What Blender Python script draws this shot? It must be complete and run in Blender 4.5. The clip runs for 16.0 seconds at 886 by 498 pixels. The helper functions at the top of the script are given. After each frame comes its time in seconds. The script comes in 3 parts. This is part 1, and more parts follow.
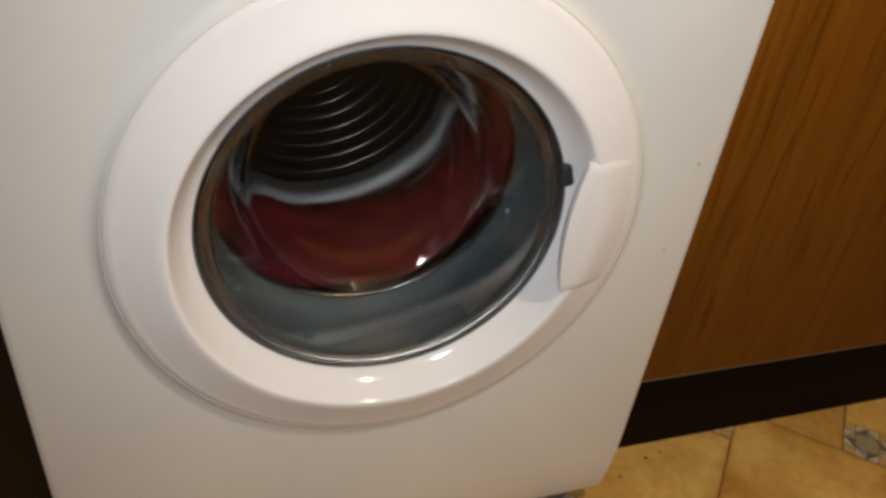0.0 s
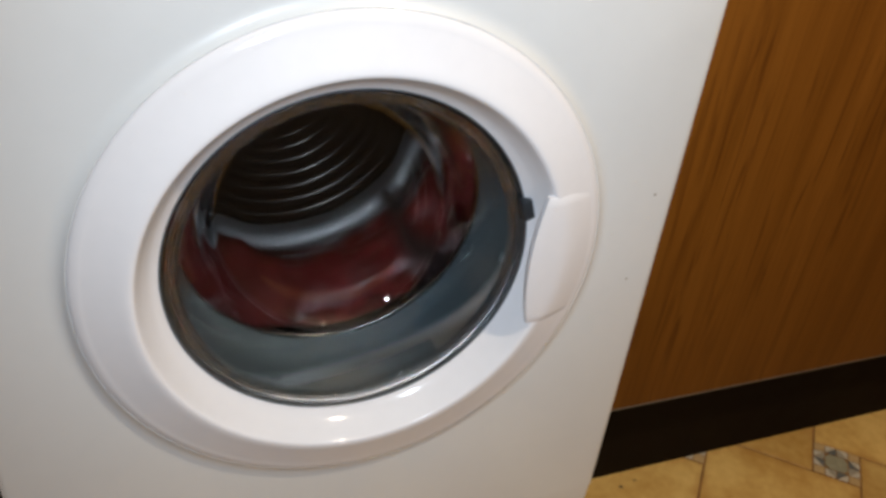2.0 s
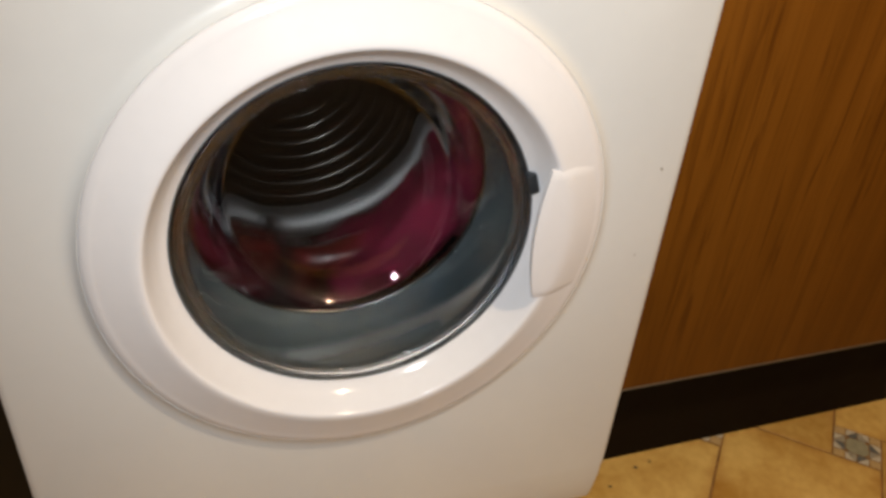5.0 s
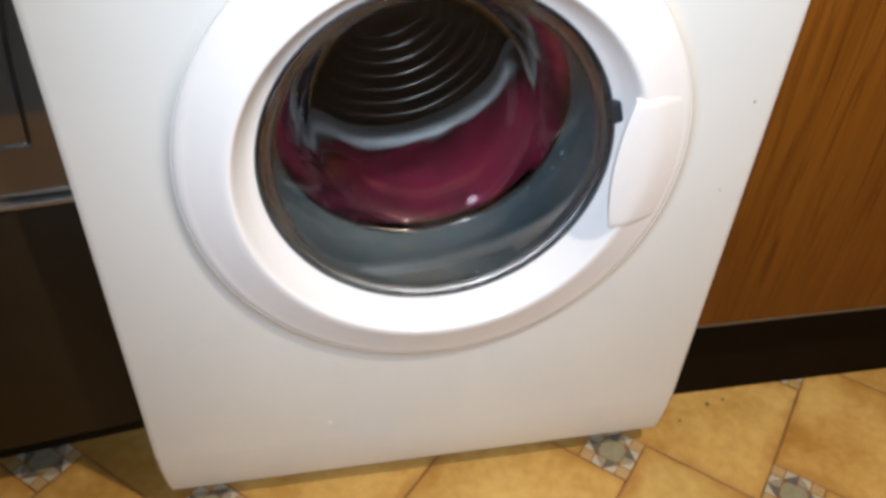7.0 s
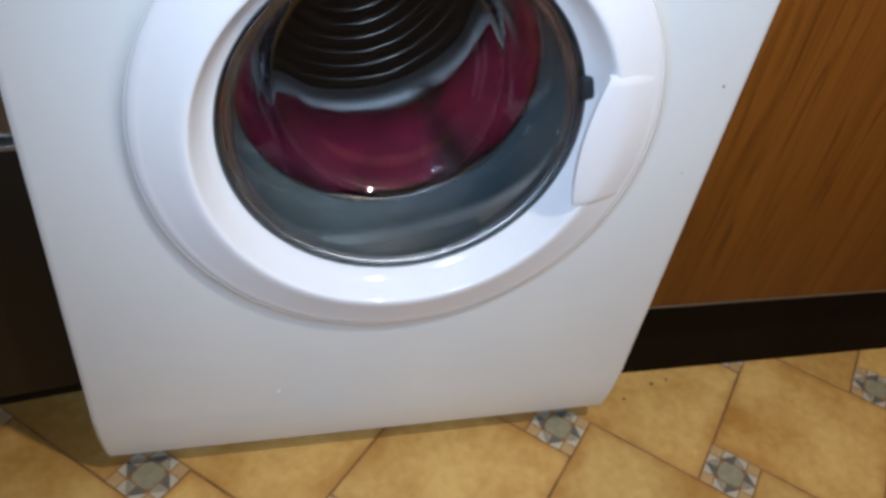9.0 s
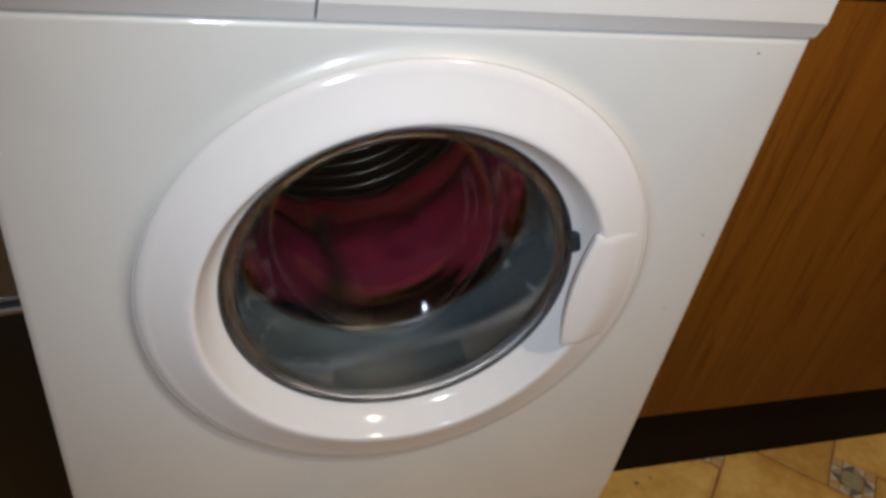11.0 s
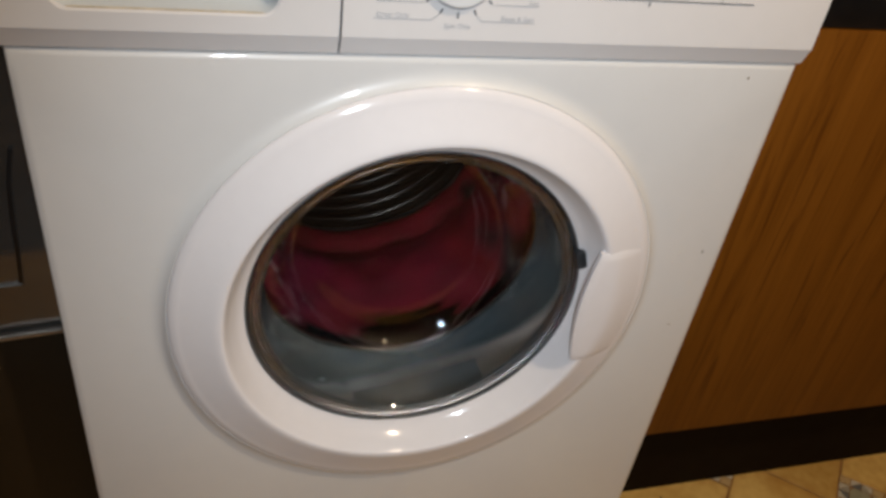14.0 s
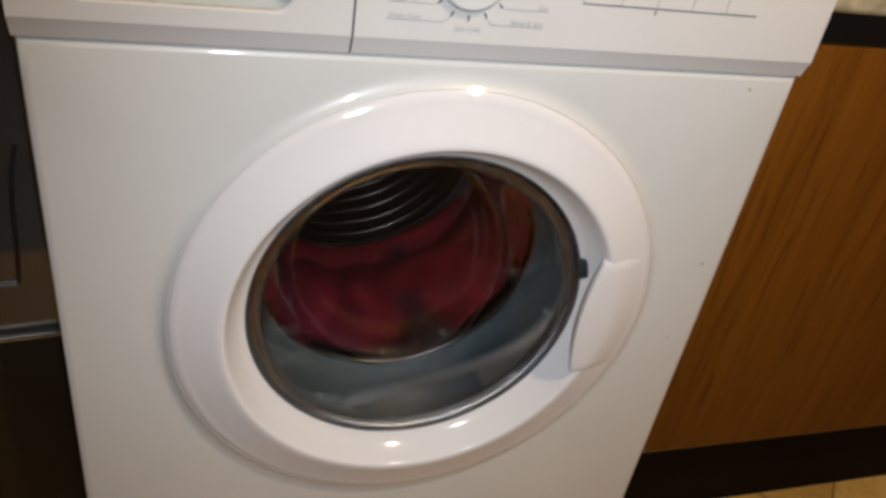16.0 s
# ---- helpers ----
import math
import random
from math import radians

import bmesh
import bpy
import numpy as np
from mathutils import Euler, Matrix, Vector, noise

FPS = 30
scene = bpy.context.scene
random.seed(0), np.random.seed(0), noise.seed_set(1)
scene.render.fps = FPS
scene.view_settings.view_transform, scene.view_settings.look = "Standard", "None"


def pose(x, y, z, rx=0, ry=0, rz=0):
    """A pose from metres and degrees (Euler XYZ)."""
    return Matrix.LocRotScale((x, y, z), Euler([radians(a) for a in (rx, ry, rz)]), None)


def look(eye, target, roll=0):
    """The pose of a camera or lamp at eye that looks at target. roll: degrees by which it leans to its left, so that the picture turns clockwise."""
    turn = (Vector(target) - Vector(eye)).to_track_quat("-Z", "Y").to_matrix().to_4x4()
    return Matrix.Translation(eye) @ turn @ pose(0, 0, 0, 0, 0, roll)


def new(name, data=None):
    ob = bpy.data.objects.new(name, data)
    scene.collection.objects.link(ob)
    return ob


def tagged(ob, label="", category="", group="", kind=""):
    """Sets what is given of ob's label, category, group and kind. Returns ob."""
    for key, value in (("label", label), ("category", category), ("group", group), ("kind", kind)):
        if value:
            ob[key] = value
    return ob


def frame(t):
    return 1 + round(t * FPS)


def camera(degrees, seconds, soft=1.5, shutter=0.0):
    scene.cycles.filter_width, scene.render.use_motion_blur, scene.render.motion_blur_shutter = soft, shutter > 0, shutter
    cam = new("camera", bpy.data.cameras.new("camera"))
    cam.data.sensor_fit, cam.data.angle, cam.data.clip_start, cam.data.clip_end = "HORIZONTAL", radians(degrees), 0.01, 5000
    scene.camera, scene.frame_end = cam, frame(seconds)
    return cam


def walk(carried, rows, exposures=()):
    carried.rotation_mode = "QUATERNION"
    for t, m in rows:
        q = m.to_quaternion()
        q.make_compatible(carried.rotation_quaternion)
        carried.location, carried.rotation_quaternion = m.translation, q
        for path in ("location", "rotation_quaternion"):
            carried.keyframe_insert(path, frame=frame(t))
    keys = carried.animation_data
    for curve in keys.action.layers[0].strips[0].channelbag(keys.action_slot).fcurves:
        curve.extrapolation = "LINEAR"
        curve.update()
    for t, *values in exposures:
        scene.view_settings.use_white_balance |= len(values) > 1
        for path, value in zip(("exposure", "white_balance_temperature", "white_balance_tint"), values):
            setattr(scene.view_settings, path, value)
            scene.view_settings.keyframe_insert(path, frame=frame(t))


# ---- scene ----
cam = camera(59.97, 16.0, soft=3.3, shutter=0.8)
walk(cam, [
    (0.0, pose(-0.1472, -0.4953, 0.7974, 54.784, -5.858, -17.025)),
    (0.5, pose(-0.1497, -0.494, 0.7887, 54.899, -5.932, -16.924)),
    (1.0, pose(-0.1474, -0.5029, 0.7999, 56.0, -5.243, -17.012)),
    (1.5, pose(-0.1488, -0.5083, 0.7991, 57.201, -5.551, -18.261)),
    (2.0, pose(-0.1444, -0.5068, 0.803, 57.872, -5.329, -19.778)),
    (2.5, pose(-0.1385, -0.5064, 0.8066, 58.462, -6.405, -19.636)),
    (3.0, pose(-0.1268, -0.5106, 0.8061, 58.727, -3.218, -20.857)),
    (5.5, pose(-0.1279, -0.5328, 0.7935, 56.572, -3.88, -17.079)),
    (6.0, pose(-0.1254, -0.5371, 0.7958, 55.069, -1.747, -15.058)),
    (6.5, pose(-0.1264, -0.5371, 0.8017, 52.252, -2.747, -12.857)),
    (7.0, pose(-0.1181, -0.5379, 0.7989, 51.205, -2.544, -10.743)),
    (7.5, pose(-0.1228, -0.5419, 0.7841, 49.1, -4.402, -11.132)),
    (8.0, pose(-0.1285, -0.537, 0.7816, 48.957, -5.456, -11.913)),
    (10.5, pose(-0.1407, -0.4873, 0.8526, 50.493, -8.947, -12.913)),
    (11.0, pose(-0.1503, -0.4733, 0.8815, 51.823, -7.983, -14.23)),
    (11.5, pose(-0.1645, -0.4811, 0.8764, 53.802, -8.635, -15.055)),
    (12.0, pose(-0.1655, -0.4834, 0.8822, 53.695, -7.719, -14.824)),
    (12.5, pose(-0.1679, -0.4926, 0.877, 54.092, -7.482, -14.696)),
    (13.0, pose(-0.16, -0.4969, 0.8778, 54.27, -8.328, -14.825)),
    (13.5, pose(-0.1645, -0.5011, 0.8923, 54.916, -7.272, -15.199)),
    (14.0, pose(-0.1688, -0.5103, 0.8886, 54.768, -7.05, -14.479)),
    (14.5, pose(-0.1726, -0.5127, 0.8848, 55.475, -7.267, -14.804)),
    (15.0, pose(-0.1767, -0.5167, 0.8769, 56.707, -7.533, -15.34)),
    (15.5, pose(-0.1851, -0.5192, 0.8696, 58.182, -8.252, -15.633)),
    (16.0, pose(-0.186, -0.5177, 0.8673, 57.242, -8.326, -15.142)),
], exposures=[
    (0.0, -0.16, 6850, 9), (1.0, -0.03, 6150, 9), (2.0, 0.04, 6000, 8), (3.0, 0.05, 6550, 9), (5.5, 0.20, 6850, 10), (6.5, 0.50, 5850, 8),
    (7.0, 0.60, 5900, 8), (7.5, 0.61, 6000, 10), (8.0, 0.50, 5100, 9), (10.5, -0.09, 5100, 5), (11.0, -0.32, 6200, 9), (12.0, -0.39, 6550, 11), (16.0, -0.32, 6600, 11)])

# ---- light ----
world = bpy.data.worlds.new("world")
scene.world = world
world.use_nodes = True
world.node_tree.nodes["Background"].inputs[0].default_value = (0.9, 0.8, 0.7, 1)
world.node_tree.nodes["Background"].inputs[1].default_value = 0.02

TORCH = (-0.150, -0.560, 0.870)
WARM_LAMP = (0.52, -0.59, 1.75)


def lamp(name, kind, place, watts, colour, size):
    data = bpy.data.lights.new(name, kind)
    data.energy, data.color, data.shadow_soft_size = watts, colour, size
    ob = new(name, data)
    ob.location = place
    return ob


# a cool white torch held before the machine, and the warm bulb that hangs from the ceiling
torch = lamp("torch_light", "SPOT", TORCH, 14.0, (0.79, 0.90, 1.0), 0.027)
torch.data.spot_size, torch.data.spot_blend = radians(110), 1.0
torch.matrix_world = look(TORCH, (0.20, 0.0, 0.38))
lamp("warm_bulb_light", "POINT", WARM_LAMP, 44, (1.0, 0.78, 0.54), 0.030)


# ---- materials ----
def material(name, colour, rough=0.5, metal=0.0, vary=0.08, scale=40.0, bump=0.0, bump_scale=300.0,
             spec=0.5, coat=0.0, per_object=0.0, second=None, stretch=(1, 1, 1), detail=6.0):
    m = bpy.data.materials.new(name)
    m.use_nodes = True
    nt = m.node_tree
    b = nt.nodes["Principled BSDF"]
    b.inputs["Roughness"].default_value = rough
    b.inputs["Metallic"].default_value = metal
    b.inputs["Specular IOR Level"].default_value = spec
    b.inputs["Coat Weight"].default_value = coat
    tc = nt.nodes.new("ShaderNodeTexCoord")
    mp = nt.nodes.new("ShaderNodeMapping")
    mp.inputs["Scale"].default_value = stretch
    nt.links.new(tc.outputs["Object"], mp.inputs["Vector"])
    big = nt.nodes.new("ShaderNodeTexNoise")
    big.inputs["Scale"].default_value, big.inputs["Detail"].default_value = scale, detail
    small = nt.nodes.new("ShaderNodeTexNoise")
    small.inputs["Scale"].default_value, small.inputs["Detail"].default_value = scale * 9, 3
    for n in (big, small):
        nt.links.new(mp.outputs["Vector"], n.inputs["Vector"])
    add = nt.nodes.new("ShaderNodeMath")
    add.operation = "MULTIPLY_ADD"
    add.inputs[1].default_value = 0.35
    nt.links.new(small.outputs["Fac"], add.inputs[0])
    nt.links.new(big.outputs["Fac"], add.inputs[2])
    ramp = nt.nodes.new("ShaderNodeValToRGB")
    lo = tuple(c * (1 - vary) for c in (second or colour))
    hi = tuple(min(1, c * (1 + vary * 0.6)) for c in colour)
    ramp.color_ramp.elements[0].position, ramp.color_ramp.elements[0].color = 0.45, (*lo, 1)
    ramp.color_ramp.elements[1].position, ramp.color_ramp.elements[1].color = 0.9, (*hi, 1)
    nt.links.new(add.outputs[0], ramp.inputs["Fac"])
    out = ramp.outputs["Color"]
    if per_object:
        info = nt.nodes.new("ShaderNodeObjectInfo")
        hsv = nt.nodes.new("ShaderNodeHueSaturation")
        rng = nt.nodes.new("ShaderNodeMapRange")
        rng.inputs["To Min"].default_value, rng.inputs["To Max"].default_value = 1 - per_object, 1 + per_object
        nt.links.new(info.outputs["Random"], rng.inputs["Value"])
        nt.links.new(rng.outputs[0], hsv.inputs["Value"])
        nt.links.new(out, hsv.inputs["Color"])
        out = hsv.outputs["Color"]
    nt.links.new(out, b.inputs["Base Color"])
    if rough < 0.9:
        rr = nt.nodes.new("ShaderNodeMapRange")
        rr.inputs["To Min"].default_value, rr.inputs["To Max"].default_value = rough * 0.8, min(1, rough * 1.25)
        nt.links.new(big.outputs["Fac"], rr.inputs["Value"])
        nt.links.new(rr.outputs[0], b.inputs["Roughness"])
    if bump:
        tex = nt.nodes.new("ShaderNodeTexNoise")
        tex.inputs["Scale"].default_value = bump_scale
        nt.links.new(mp.outputs["Vector"], tex.inputs["Vector"])
        bm_ = nt.nodes.new("ShaderNodeBump")
        bm_.inputs["Strength"].default_value, bm_.inputs["Distance"].default_value = bump, 0.002
        nt.links.new(tex.outputs["Fac"], bm_.inputs["Height"])
        nt.links.new(bm_.outputs["Normal"], b.inputs["Normal"])
    return m


def wood_material():
    m = bpy.data.materials.new("teak_laminate")
    m.use_nodes = True
    nt = m.node_tree
    b = nt.nodes["Principled BSDF"]
    b.inputs["Roughness"].default_value = 0.42
    b.inputs["Specular IOR Level"].default_value = 0.12
    tc = nt.nodes.new("ShaderNodeTexCoord")

    def noise_at(stretch, scale, detail, distort=0.0):
        mp = nt.nodes.new("ShaderNodeMapping")
        mp.inputs["Scale"].default_value = stretch
        nt.links.new(tc.outputs["Object"], mp.inputs["Vector"])
        n = nt.nodes.new("ShaderNodeTexNoise")
        n.inputs["Scale"].default_value, n.inputs["Detail"].default_value = scale, detail
        n.inputs["Distortion"].default_value = distort
        nt.links.new(mp.outputs["Vector"], n.inputs["Vector"])
        return n

    bands = noise_at((1, 1, 0.06), 22.0, 3.0, 0.5)
    streak = noise_at((1, 1, 0.06), 48.0, 4.0, 2.6)
    fine = noise_at((1, 1, 0.02), 420.0, 2.0)
    r1 = nt.nodes.new("ShaderNodeValToRGB")
    e = r1.color_ramp.elements
    e[0].position, e[0].color = 0.30, (0.138, 0.046, 0.004, 1)
    e[1].position, e[1].color = 0.72, (0.205, 0.074, 0.008, 1)
    mid = r1.color_ramp.elements.new(0.5)
    mid.color = (0.176, 0.061, 0.006, 1)
    nt.links.new(bands.outputs["Fac"], r1.inputs["Fac"])
    r2 = nt.nodes.new("ShaderNodeValToRGB")
    e = r2.color_ramp.elements
    e[0].position, e[0].color = 0.33, (0.60, 0.54, 0.52, 1)
    e[1].position, e[1].color = 0.46, (1, 1, 1, 1)
    nt.links.new(streak.outputs["Fac"], r2.inputs["Fac"])
    r3 = nt.nodes.new("ShaderNodeValToRGB")
    e = r3.color_ramp.elements
    e[0].position, e[0].color = 0.3, (0.86, 0.84, 0.82, 1)
    e[1].position, e[1].color = 0.6, (1.05, 1.05, 1.05, 1)
    nt.links.new(fine.outputs["Fac"], r3.inputs["Fac"])
    last = r1.outputs["Color"]
    patch = noise_at((1, 1, 0.3), 9.0, 2.0)
    much = nt.nodes.new("ShaderNodeMapRange")
    much.inputs["From Min"].default_value, much.inputs["From Max"].default_value = 0.40, 0.62
    much.inputs["To Min"].default_value, much.inputs["To Max"].default_value = 0.1, 0.9
    nt.links.new(patch.outputs["Fac"], much.inputs["Value"])
    for r in (r2, r3):
        mx = nt.nodes.new("ShaderNodeMix")
        mx.data_type, mx.blend_type = "RGBA", "MULTIPLY"
        mx.inputs["Factor"].default_value = 0.85
        if r is r2:
            nt.links.new(much.outputs[0], mx.inputs["Factor"])
        nt.links.new(last, mx.inputs["A"])
        nt.links.new(r.outputs["Color"], mx.inputs["B"])
        last = mx.outputs["Result"]
    nt.links.new(last, b.inputs["Base Color"])
    bp = nt.nodes.new("ShaderNodeBump")
    bp.inputs["Strength"].default_value, bp.inputs["Distance"].default_value = 0.12, 0.001
    nt.links.new(fine.outputs["Fac"], bp.inputs["Height"])
    nt.links.new(bp.outputs["Normal"], b.inputs["Normal"])
    return m


def glass_material(name, gloss):
    m = bpy.data.materials.new(name)
    m.use_nodes = True
    b = m.node_tree.nodes["Principled BSDF"]
    b.inputs["Base Color"].default_value = (0.985, 0.995, 1.0, 1)
    b.inputs["Roughness"].default_value = 0.0
    b.inputs["IOR"].default_value = 1.47
    b.inputs["Transmission Weight"].default_value = 1.0
    b.inputs["Coat Weight"].default_value = 1.0
    b.inputs["Coat Roughness"].default_value = 0.0
    b.inputs["Coat IOR"].default_value = gloss
    return m


ENAMEL = material("white_enamel", (0.80, 0.80, 0.79), rough=0.34, coat=0.9, vary=0.03, scale=6, bump=0.015, bump_scale=500)
PLASTIC = material("white_plastic", (0.885, 0.855, 0.860), rough=0.11, spec=0.36, vary=0.03, scale=9, bump=0.012, bump_scale=700)
FASCIA = material("fascia_plastic", (0.82, 0.80, 0.79), rough=0.30, vary=0.03, scale=9, bump=0.02, bump_scale=700)
DIAL_WHITE = material("dial_plastic", (0.83, 0.84, 0.84), rough=0.35, vary=0.02, scale=20)
POCKET = material("pocket_plastic", (0.60, 0.635, 0.65), rough=0.34, vary=0.03, scale=20)
GRIME = material("drawer_grime", (0.66, 0.57, 0.42), rough=0.6, vary=0.3, scale=60)
RUBBER = material("grey_rubber", (0.027, 0.035, 0.039), rough=0.65, spec=0.15, vary=0.2, scale=14, bump=0.05, bump_scale=200)
DARK_RUBBER = material("dark_rubber", (0.035, 0.037, 0.040), rough=0.4, vary=0.2, scale=30)
BEAD = material("bead_rubber", (0.075, 0.080, 0.083), rough=0.3, vary=0.2, scale=30)
# stainless steel with the shade inside the drum put into its colour
SHADED_STEEL = material("drum_steel", (0.046, 0.041, 0.036), rough=0.24, metal=1.0, vary=0.12, scale=25)
BRIGHT_STEEL = material("bright_steel", (0.72, 0.70, 0.66), rough=0.18, metal=1.0, vary=0.05, scale=25)
# same stainless, its colour dimmed less for the shade at the back
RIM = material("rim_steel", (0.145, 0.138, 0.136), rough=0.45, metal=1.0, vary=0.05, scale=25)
LIFTER = material("lifter_plastic", (0.016, 0.010, 0.010), rough=0.4, spec=0.2, vary=0.1, scale=25)
INK = material("grey_ink", (0.50, 0.50, 0.51), rough=0.6, vary=0.1, scale=200)
DARK_INK = material("dark_ink", (0.16, 0.16, 0.17), rough=0.6, vary=0.1, scale=200)
LEGEND = material("legend_ink", (0.10, 0.09, 0.06), rough=0.6, vary=0.3, scale=300)
DISPLAY = material("display_window", (0.012, 0.012, 0.012), rough=0.12, vary=0.3, scale=80)
WOOD = wood_material()
PLINTH = material("plinth_laminate", (0.008, 0.004, 0.0016), rough=0.7, spec=0.1, vary=0.3, scale=30, bump=0.04)
WORKTOP = material("worktop_laminate", (0.60, 0.52, 0.36), rough=0.4, vary=0.25, scale=60, second=(0.45, 0.35, 0.2))
CHANNEL = material("black_channel", (0.008, 0.006, 0.005), rough=0.45, vary=0.3, scale=40)
CARCASS = material("carcass_board", (0.30, 0.24, 0.17), rough=0.6, vary=0.1, scale=40)
GREY_METAL = material("grey_metal_paint", (0.19, 0.18, 0.165), rough=0.24, metal=0.75, vary=0.10, scale=50, stretch=(0.1, 1, 1))
BROWN_PANEL = material("brown_enamel", (0.022, 0.014, 0.007), rough=0.5, spec=0.25, vary=0.15, scale=20, bump=0.03)
TRIM = material("silver_trim", (0.40, 0.37, 0.34), rough=0.3, metal=0.8, vary=0.1, scale=60)


def tile_material(half):
    """Ochre glaze whose pattern differs from tile to tile, worn to orange brown along the edges."""
    m = material("ochre_tile", (0.62, 0.40, 0.122), rough=0.5, spec=0.3, vary=0.10, scale=9, bump=0.10, bump_scale=90,
                 second=(0.45, 0.228, 0.043), per_object=0.15, detail=8)
    nt = m.node_tree
    b = nt.nodes["Principled BSDF"]
    info = nt.nodes.new("ShaderNodeObjectInfo")
    shift = nt.nodes.new("ShaderNodeMath")
    shift.operation = "MULTIPLY"
    shift.inputs[1].default_value = 37.0
    nt.links.new(info.outputs["Random"], shift.inputs[0])
    mp = next(n for n in nt.nodes if n.bl_idname == "ShaderNodeMapping")
    nt.links.new(shift.outputs[0], mp.inputs["Location"])
    tc = next(n for n in nt.nodes if n.bl_idname == "ShaderNodeTexCoord")
    xyz = nt.nodes.new("ShaderNodeSeparateXYZ")
    nt.links.new(tc.outputs["Object"], xyz.inputs[0])
    sides = []
    for axis in ("X", "Y"):
        n = nt.nodes.new("ShaderNodeMath")
        n.operation = "ABSOLUTE"
        nt.links.new(xyz.outputs[axis], n.inputs[0])
        sides.append(n)
    far = nt.nodes.new("ShaderNodeMath")
    far.operation = "MAXIMUM"
    for k, n in enumerate(sides):
        nt.links.new(n.outputs[0], far.inputs[k])
    worn = nt.nodes.new("ShaderNodeTexNoise")
    worn.inputs["Scale"].default_value, worn.inputs["Detail"].default_value = 24.0, 5.0
    nt.links.new(mp.outputs["Vector"], worn.inputs["Vector"])
    reach = nt.nodes.new("ShaderNodeMath")
    reach.operation = "MULTIPLY_ADD"
    reach.inputs[1].default_value = 0.05
    nt.links.new(worn.outputs["Fac"], reach.inputs[0])
    nt.links.new(far.outputs[0], reach.inputs[2])
    edge = nt.nodes.new("ShaderNodeMapRange")
    edge.inputs["From Min"].default_value, edge.inputs["From Max"].default_value = half + 0.008, half + 0.036
    edge.inputs["To Max"].default_value = 0.75
    nt.links.new(reach.outputs[0], edge.inputs["Value"])
    mix = nt.nodes.new("ShaderNodeMix")
    mix.data_type = "RGBA"
    mix.inputs["B"].default_value = (0.34, 0.135, 0.018, 1)
    nt.links.new(edge.outputs[0], mix.inputs["Factor"])
    old = b.inputs["Base Color"].links[0].from_socket
    nt.links.new(old, mix.inputs["A"])
    nt.links.new(mix.outputs["Result"], b.inputs["Base Color"])
    return m


TILE = tile_material(0.1055)
GROUT = material("brown_grout", (0.28, 0.13, 0.032), rough=0.8, vary=0.45, scale=30)
DECO_WHITE = material("deco_white", (0.52, 0.44, 0.32), rough=0.4, vary=0.1, scale=80)
DECO_BLUE = material("deco_slate", (0.13, 0.125, 0.11), rough=0.4, vary=0.2, scale=120)
DECO_PALE = material("deco_pale_slate", (0.33, 0.28, 0.20), rough=0.4, vary=0.15, scale=120)
DECO_OLIVE = material("deco_olive", (0.30, 0.265, 0.165), rough=0.4, vary=0.2, scale=90)
DECO_BEIGE = material("deco_beige", (0.48, 0.31, 0.13), rough=0.4, vary=0.12, scale=80)
WALL = material("cream_wall", (0.68, 0.64, 0.58), rough=0.8, vary=0.05, scale=5, bump=0.08, bump_scale=120)
# for the unseen front wall, dark so that the door glass mirrors little
DARK_WALL = material("dark_brown_wall", (0.085, 0.072, 0.060), rough=0.8, vary=0.1, scale=5, bump=0.08, bump_scale=120)
# unseen ceiling, darkened to weaken its bright patch in the glass bowl
CEILING = material("brown_ceiling", (0.16, 0.145, 0.125), rough=0.85, vary=0.04, scale=5)
SPECK = material("dirt_speck", (0.30, 0.24, 0.17), rough=0.7, vary=0.3, scale=300)
GLOSS_CHIP = material("bare_chip", (0.95, 0.95, 0.95), rough=0.12, vary=0.02, scale=300)
CRUMB = material("crumb_dirt", (0.07, 0.05, 0.03), rough=0.8, vary=0.3, scale=300)
CHROME = material("lamp_metal", (0.7, 0.7, 0.7), rough=0.2, metal=1.0, vary=0.05, scale=50)
GLASS = glass_material("door_glass", 1.4)
WALL_GLASS = glass_material("polished_door_glass", 1.65)


def cloth(name, colour, second):
    return material(name, colour, rough=0.75, spec=0.12, vary=0.35, scale=22, bump=0.5, bump_scale=60, second=second)


CRIMSON = cloth("crimson_cloth", (0.0960, 0.0026, 0.0060), (0.0672, 0.0017, 0.0037))
MAGENTA = cloth("magenta_cloth", (0.1024, 0.0027, 0.0099), (0.0736, 0.0018, 0.0064))
PINK = cloth("deep_pink_cloth", (0.1184, 0.0034, 0.0179), (0.0832, 0.0023, 0.0114))
PLUM = cloth("plum_cloth", (0.0960, 0.0030, 0.0164), (0.0608, 0.0019, 0.0094))
RUST = cloth("rust_cloth", (0.0736, 0.0045, 0.0024), (0.0480, 0.0027, 0.0016))
DARK_RED = material("dark_red_cloth", (0.062, 0.0052, 0.0048), rough=0.3, vary=0.35, scale=22, bump=0.2, bump_scale=40, spec=0.3, coat=0.3)


# ---- mesh helpers ----
def mesh_object(name, bm, mats, smooth=30):
    bmesh.ops.recalc_face_normals(bm, faces=bm.faces)
    me = bpy.data.meshes.new(name)
    bm.to_mesh(me)
    bm.free()
    for m in mats if isinstance(mats, (list, tuple)) else [mats]:
        me.materials.append(m)
    if smooth:
        me.polygons.foreach_set("use_smooth", [True] * len(me.polygons))
        me.set_sharp_from_angle(angle=radians(smooth))
    return new(name, me)


def part(name, bm, mats, parent, label="", smooth=30):
    ob = mesh_object(name, bm, mats, smooth)
    ob.parent = parent
    if label:
        ob["label"] = label
    return ob


def thing(name, place, label, category, group="", kind=""):
    ob = new(name)
    ob.location = place
    return tagged(ob, label, category, group, kind)


